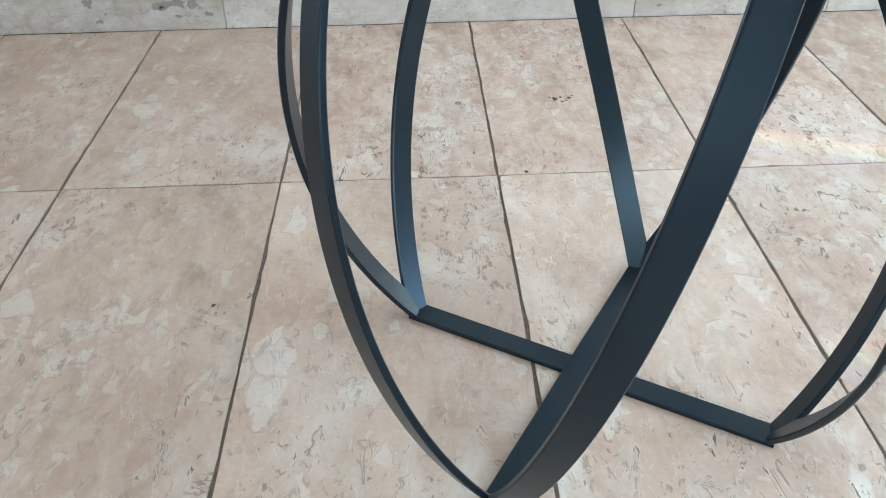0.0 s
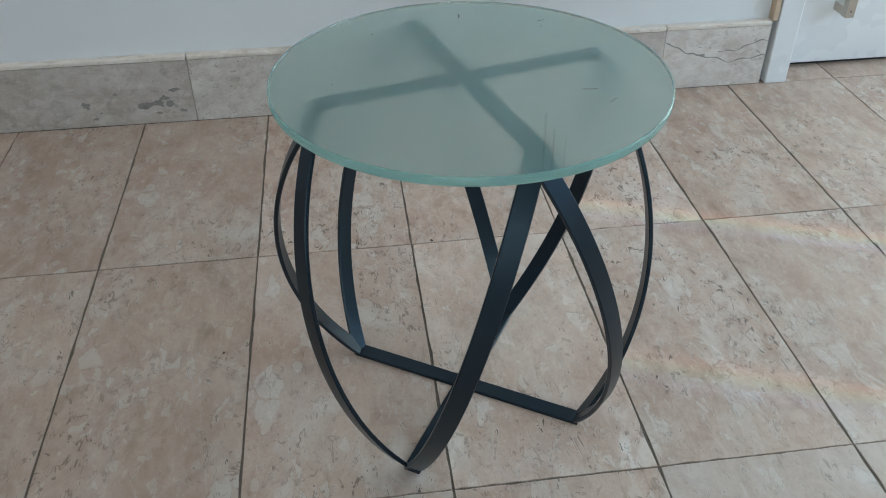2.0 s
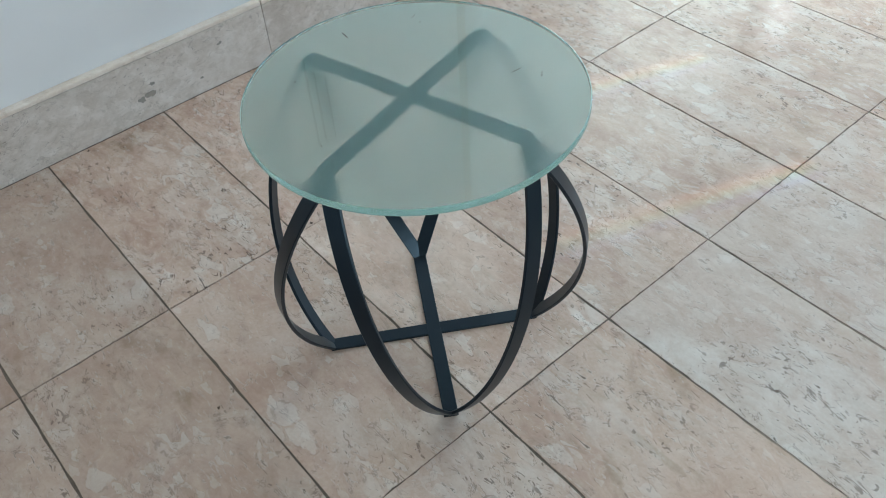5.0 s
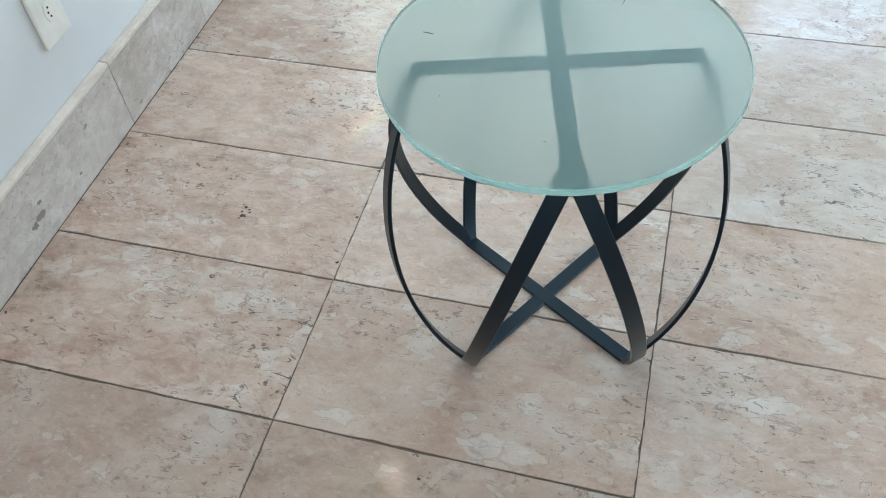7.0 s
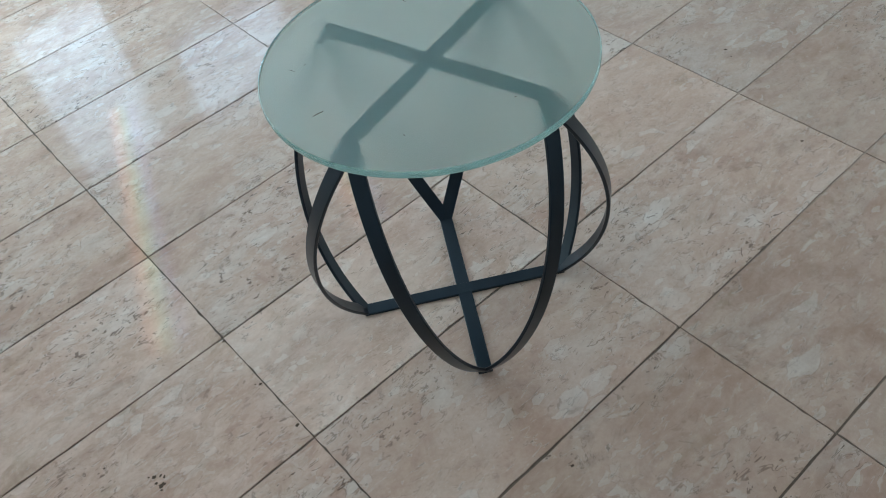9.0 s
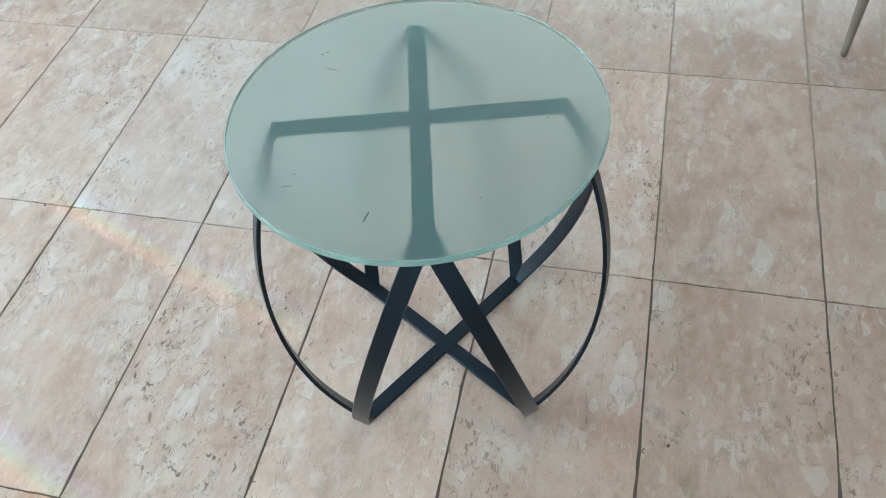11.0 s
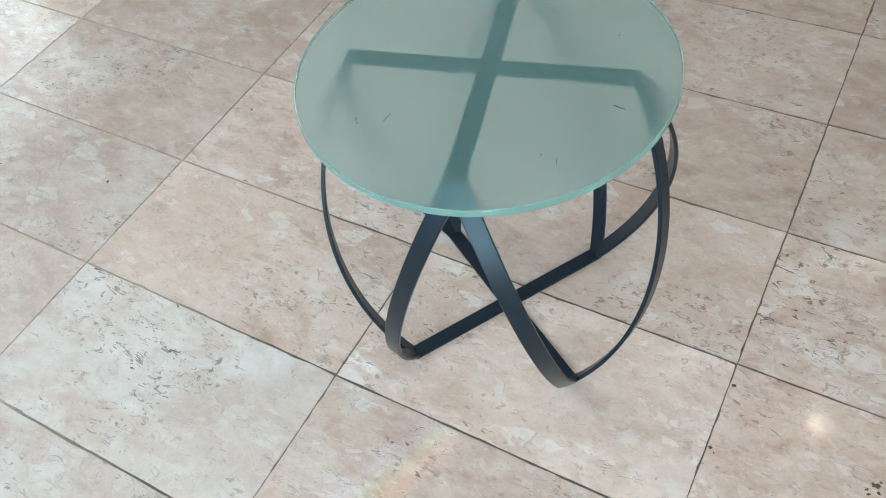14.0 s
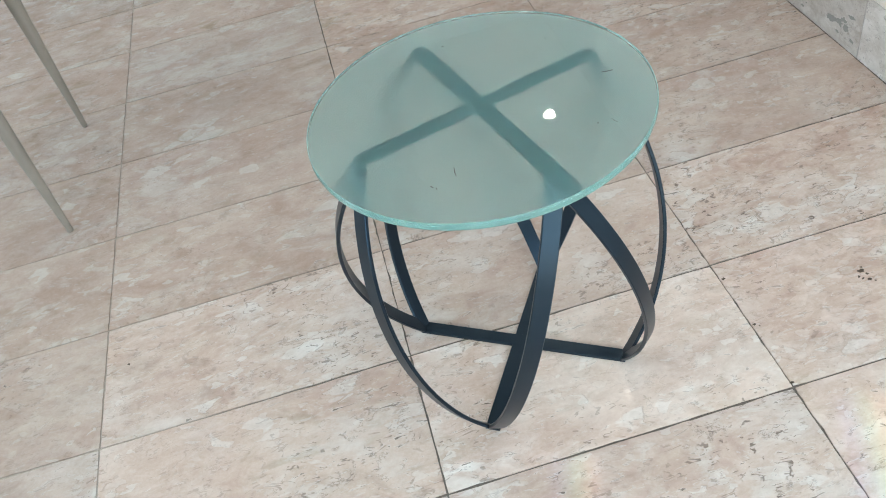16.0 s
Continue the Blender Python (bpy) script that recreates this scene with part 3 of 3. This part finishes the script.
def scratch(x, y, angle, length, width):
    bm = bmesh.new()
    n = 6
    for k in range(n):
        u = (k / (n - 1) - 0.5) * length
        w = width * (0.35 + 0.65 * math.sin(math.pi * (k + 0.4) / n)) / 2
        bend = 0.02 * length * math.sin(k * 1.7)
        for s in (-1, 1):
            bm.verts.new((u, bend + s * w, 0.0))
            bm.verts.new((u, bend + s * w * 0.6, 0.00025))
    bm.verts.ensure_lookup_table()
    v = bm.verts
    for k in range(n - 1):
        a, b = 4 * k, 4 * k + 4
        bm.faces.new((v[a], v[b], v[b + 1], v[a + 1]))
        bm.faces.new((v[a + 1], v[b + 1], v[b + 3], v[a + 3]))
        bm.faces.new((v[a + 3], v[b + 3], v[b + 2], v[a + 2]))
    ob = part("scratch", bm, MARK, glass_top, "short dark scratch on the glass")
    ob.location, ob.rotation_euler = (x, y, Z1), (0, 0, radians(angle))


scratch(0.1335, -0.0665, -5, 0.018, 0.0011)
scratch(0.1505, -0.101, 30, 0.006, 0.0012)
scratch(0.156, -0.096, -10, 0.004, 0.0009)
scratch(0.0135, 0.1865, 82, 0.017, 0.0021)
scratch(0.1195, 0.133, 60, 0.003, 0.0014)
scratch(0.1235, 0.154, 20, 0.012, 0.0006)
scratch(-0.112, 0.1375, 10, 0.003, 0.0012)
scratch(-0.169, -0.010, 70, 0.004, 0.0008)

# ---- chair with taupe legs ----
chair = tagged(empty("chair", (-0.912, -0.925, 0)), "taupe chair with slim round tapered legs on the floor", "chair")
for x in (-0.230, 0.230):
    for y in (0.218, -0.22):
        b = lathe([(0.0, 0.0), (0.0068, 0.0), (0.0078, 0.004), (0.0082, 0.02), (0.0195, 0.43), (0.0195, 0.44), (0.0, 0.44)], 20)
        bmesh.ops.translate(b, verts=b.verts, vec=(x, y, 0.0))
        part("leg", b, LEG, chair, smooth=True)
part("seat", boxed(-0.25, 0.25, -0.25, 0.245, 0.4405, 0.495, bevel=0.02, segments=4), FABRIC, chair)
part("backrest", boxed(-0.24, 0.24, -0.262, -0.215, 0.50, 0.86, bevel=0.02, segments=4), FABRIC, chair)

# ---- ceiling lamps ----
twin = tagged(empty("twin_downlight", (-0.868, -1.232, TOP)), "twin spotlight with a warmly lit plate on the ceiling", "ceiling light")
twin.rotation_euler = (0, 0, radians(9))
bm = boxed(-0.115, 0.115, -0.062, 0.062, -0.006, -0.0005, bevel=0.002)
part("plate", bm, LIT_PLATE, twin)
for x in (-0.057, 0.057):
    b = lathe([(0.036, -0.0062), (0.036, -0.0095), (0.032, -0.0095), (0.030, -0.0068), (0.0, -0.0068)], 32)
    bmesh.ops.translate(b, verts=b.verts, vec=(x, 0, 0))
    ring = part("lamp_ring", b, LAMP_HOLE, twin)
    b = lathe([(0.0, -0.0086), (0.029, -0.0074), (0.029, -0.0070), (0.0, -0.0069)], 32)
    bmesh.ops.translate(b, verts=b.verts, vec=(x, 0, 0))
    part("reflector", b, LAMP_HOLE, ring)


def downlight(x, y):
    spot = tagged(empty("downlight", (x, y, TOP)), "small lit round recessed ceiling downlight", "ceiling light", group="row of downlights")
    part("bezel", lathe([(0.0225, -0.0005), (0.044, -0.0005), (0.044, -0.004), (0.034, -0.007), (0.0225, -0.005)], 32), LAMP_PLATE, spot)
    part("bulb", lathe([(0.0, -0.006), (0.016, -0.005), (0.0215, -0.003), (0.0215, -0.0006), (0.0, -0.0006)], 24), LED, spot)
    return spot


def beam(x, y, watts=5.5, wide=132, soft=0.028):
    lamp = bpy.data.lights.new("downlight_beam", "SPOT")
    lamp.energy, lamp.spot_size, lamp.spot_blend, lamp.shadow_soft_size, lamp.color = watts, radians(wide), 0.8, soft, (1.0, 0.89, 0.76)
    ob = new("downlight_beam", lamp)
    ob.location = (x, y, TOP - 0.012)


for k in range(4):
    beam(0.62 - 0.977 * k, 0.945)
first = downlight(0.62, 0.945)
for k in range(1, 4):
    copy_thing(first, Matrix.Translation((0.62 - 0.977 * k, 0.945, TOP)))

# ---- floor tiles, 0.30 x 0.60 m ----
TX, TY, GAP_X, GAP_Y = 0.3013, 0.5972, 0.0031, 0.0020


def tile_mesh(name, w, d, seed):
    """A tile whose edges are slightly chipped and wavy."""
    x, y, c = (w - GAP_X) / 2, (d - GAP_Y) / 2, 0.0004
    wobble = random.Random(seed)
    border, n = [], 21
    for (ax, ay), (bx, by) in zip(((-1, -1), (1, -1), (1, 1), (-1, 1)), ((1, -1), (1, 1), (-1, 1), (-1, -1))):
        for k in range(n):
            u = (k + (wobble.uniform(-0.3, 0.3) if k else 0)) / n
            chip = wobble.uniform(-0.0004, 0.0007) + (wobble.uniform(0.0006, 0.0020) if wobble.random() < 0.17 else 0.0)
            px, py = ax + (bx - ax) * u, ay + (by - ay) * u
            border.append((px * x - (px if abs(px) == 1 else 0) * chip, py * y - (py if abs(py) == 1 else 0) * chip))
    bm = bmesh.new()
    rings = []
    for shrink, z in ((0.0, -0.010), (0.0, -c), (c, 0.0)):
        rings.append([bm.verts.new((px - math.copysign(shrink, px), py - math.copysign(shrink, py), z)) for px, py in border])
    m = len(border)
    for a, b in zip(rings, rings[1:]):
        for k in range(m):
            bm.faces.new((a[k], a[(k + 1) % m], b[(k + 1) % m], b[k]))
    bm.faces.new(rings[-1])
    bmesh.ops.recalc_face_normals(bm, faces=bm.faces)
    mesh = bpy.data.meshes.new(name)
    bm.to_mesh(mesh)
    bm.free()
    mesh.materials.append(TILE)
    return mesh


fulls = [tile_mesh("tile", TX, TY, k) for k in range(9)]
short = tile_mesh("tile_cut", TX, 0.14, 9)
dice = random.Random(11)
# tone of single tiles: paleness, lightness, brokenness; the fourth value is the strength of the pits. Lightness also
# offsets uneven lamp light
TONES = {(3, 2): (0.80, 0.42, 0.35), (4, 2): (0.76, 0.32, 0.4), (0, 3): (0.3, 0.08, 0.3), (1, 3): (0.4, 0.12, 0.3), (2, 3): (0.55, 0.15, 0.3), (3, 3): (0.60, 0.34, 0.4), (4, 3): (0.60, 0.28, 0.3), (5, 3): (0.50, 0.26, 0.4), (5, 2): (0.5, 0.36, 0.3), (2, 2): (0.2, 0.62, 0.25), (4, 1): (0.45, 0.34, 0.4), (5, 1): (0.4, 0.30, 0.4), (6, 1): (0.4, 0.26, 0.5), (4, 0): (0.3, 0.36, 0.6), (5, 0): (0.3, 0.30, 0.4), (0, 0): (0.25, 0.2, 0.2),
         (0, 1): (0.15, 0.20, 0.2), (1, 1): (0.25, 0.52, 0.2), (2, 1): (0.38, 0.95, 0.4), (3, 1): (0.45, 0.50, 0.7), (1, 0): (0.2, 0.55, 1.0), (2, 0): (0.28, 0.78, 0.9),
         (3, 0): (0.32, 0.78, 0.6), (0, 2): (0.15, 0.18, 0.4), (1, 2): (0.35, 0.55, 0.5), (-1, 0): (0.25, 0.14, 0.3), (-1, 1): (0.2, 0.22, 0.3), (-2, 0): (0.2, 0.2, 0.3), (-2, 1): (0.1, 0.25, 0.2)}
for i in range(-9, 12):
    for j in range(0, 8):
        tile = new("tile", fulls[dice.randrange(9)])
        tile.parent = floor
        tile.location = (TX * (i - 1.5) + dice.uniform(-0.0004, 0.0004), FACE_Y - TY * (j + 0.5) + dice.uniform(-0.0004, 0.0004), dice.uniform(-0.0003, 0.0001))
        tile.rotation_euler = (0, 0, radians(dice.choice((0, 180)) + dice.uniform(-0.04, 0.04)))
        # outer tiles darkened to offset lamp light; faint southwest pits paint in haze
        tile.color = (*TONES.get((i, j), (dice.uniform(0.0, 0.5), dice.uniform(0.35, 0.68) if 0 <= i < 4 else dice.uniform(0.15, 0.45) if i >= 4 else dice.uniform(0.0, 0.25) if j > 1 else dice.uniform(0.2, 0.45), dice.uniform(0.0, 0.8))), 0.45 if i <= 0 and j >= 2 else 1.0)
for i in range(5, 12):
    tile = new("tile", short)
    tile.parent = floor
    tile.location = (TX * (i - 1.5), 1.2 + 0.07, -0.0002)
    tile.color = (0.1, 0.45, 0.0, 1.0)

# ---- open pits in the stone, stains and veins ----
chance = random.Random(5)


def blotch(name, material, parent, place, size, slim=1.0, turn=0.0, upright=False):
    """An irregular flat patch with a low rounded edge."""
    bm = bmesh.new()
    n = 22
    rings = [[], []]
    swell = [chance.uniform(0.4, 1.25) for _ in range(n)]
    for ring, shrink, z in ((rings[0], 1.0, 0.0), (rings[1], 0.8, 0.0004)):
        for k in range(n):
            a = 2 * math.pi * k / n
            r = size / 2 * (swell[k] + swell[k - 1]) / 2 * shrink
            u, v = r * math.cos(a), r * math.sin(a) * slim
            u, v = u * math.cos(turn) - v * math.sin(turn), u * math.sin(turn) + v * math.cos(turn)
            ring.append(bm.verts.new((u, -z, v) if upright else (u, v, z)))
    for k in range(n):
        bm.faces.new((rings[0][k], rings[0][(k + 1) % n], rings[1][(k + 1) % n], rings[1][k]))
    bm.faces.new(rings[1])
    ob = part(name, bm, material, parent)
    ob.location = place
    return ob


for x, y, size, slim in ((0.116, 0.839, 0.014, 0.7), (0.126, 0.846, 0.008, 0.6), (0.139, 0.843, 0.011, 0.7), (0.127, 0.829, 0.007, 0.6), (0.108, 0.845, 0.006, 0.7),
                         (0.133, 0.833, 0.006, 0.8), (0.145, 0.850, 0.005, 0.6), (0.041, 0.610, 0.008, 0.75), (0.160, 0.609, 0.008, 0.7), (0.166, 0.616, 0.005, 0.7),
                         (0.293, 0.605, 0.008, 0.7), (0.218, 0.898, 0.005, 0.7), (-0.206, 1.188, 0.009, 0.6), (-0.301, 1.034, 0.008, 0.7), (0.116, -0.706, 0.009, 0.7),
                         (0.091, -0.691, 0.006, 0.7), (0.965, 0.011, 0.008, 0.6), (-0.346, 0.336, 0.008, 0.8), (0.985, -0.317, 0.010, 0.6), (0.822, -0.492, 0.009, 0.6),
                         (-0.189, -0.544, 0.008, 0.7)):
    blotch("pit", PIT, floor, (x, y, 0.0003), size, slim, chance.uniform(0.6, 2.4))
for x, z, size, slim in ((-0.730, 0.057, 0.026, 0.75), (-0.586, 0.050, 0.036, 0.7), (-0.557, 0.053, 0.028, 0.8), (-0.533, 0.053, 0.026, 0.9), (-0.717, 0.021, 0.018, 0.6),
                         (-0.657, 0.083, 0.012, 0.7), (-0.518, 0.086, 0.030, 0.4), (-0.700, 0.036, 0.008, 0.7), (-0.560, 0.027, 0.018, 0.4), (-0.014, 0.062, 0.030, 0.6), (-0.040, 0.056, 0.024, 0.7), (-0.004, 0.086, 0.016, 0.7), (0.122, 0.042, 0.011, 0.7),
                         (0.190, 0.111, 0.016, 0.6), (0.375, 0.023, 0.013, 0.6), (-0.598, 0.046, 0.034, 0.6), (-0.545, 0.066, 0.026, 0.6), (-0.505, 0.030, 0.020, 0.5)):
    blotch("stain", GREY_STAIN, skirting, (x, -0.0003, z), size, slim, chance.uniform(-0.2, 0.2), upright=True)


def vein(x0, x1, z0, rise, wave, width, seed):
    """A thin wavy dark line across the skirting's face."""
    bm = bmesh.new()
    n, rows = 36, []
    for k in range(n):
        u = k / (n - 1)
        z = z0 + rise * u + wave * (math.sin(7.5 * u + seed) + 0.45 * math.sin(19 * u + 2 * seed))
        w = width * (0.45 + 0.55 * abs(math.sin(11 * u + seed))) / 2
        rows.append([bm.verts.new((x0 + (x1 - x0) * u, y, z + s)) for s, y in ((-w, 0.0), (-w * 0.4, -0.0003), (w * 0.4, -0.0003), (w, 0.0))])
    for a, b in zip(rows, rows[1:]):
        for k in range(3):
            bm.faces.new((a[k], a[k + 1], b[k + 1], b[k]))
    ob = part("vein", bm, GREY_STAIN, skirting)
    ob.location = (0, -0.0003, 0)


vein(0.716, 0.825, 0.124, -0.040, 0.004, 0.0042, 0.6)
vein(0.800, 0.990, 0.082, -0.012, 0.0075, 0.0036, 0.9)
vein(0.860, 0.990, 0.094, 0.026, 0.005, 0.0036, 2.0)
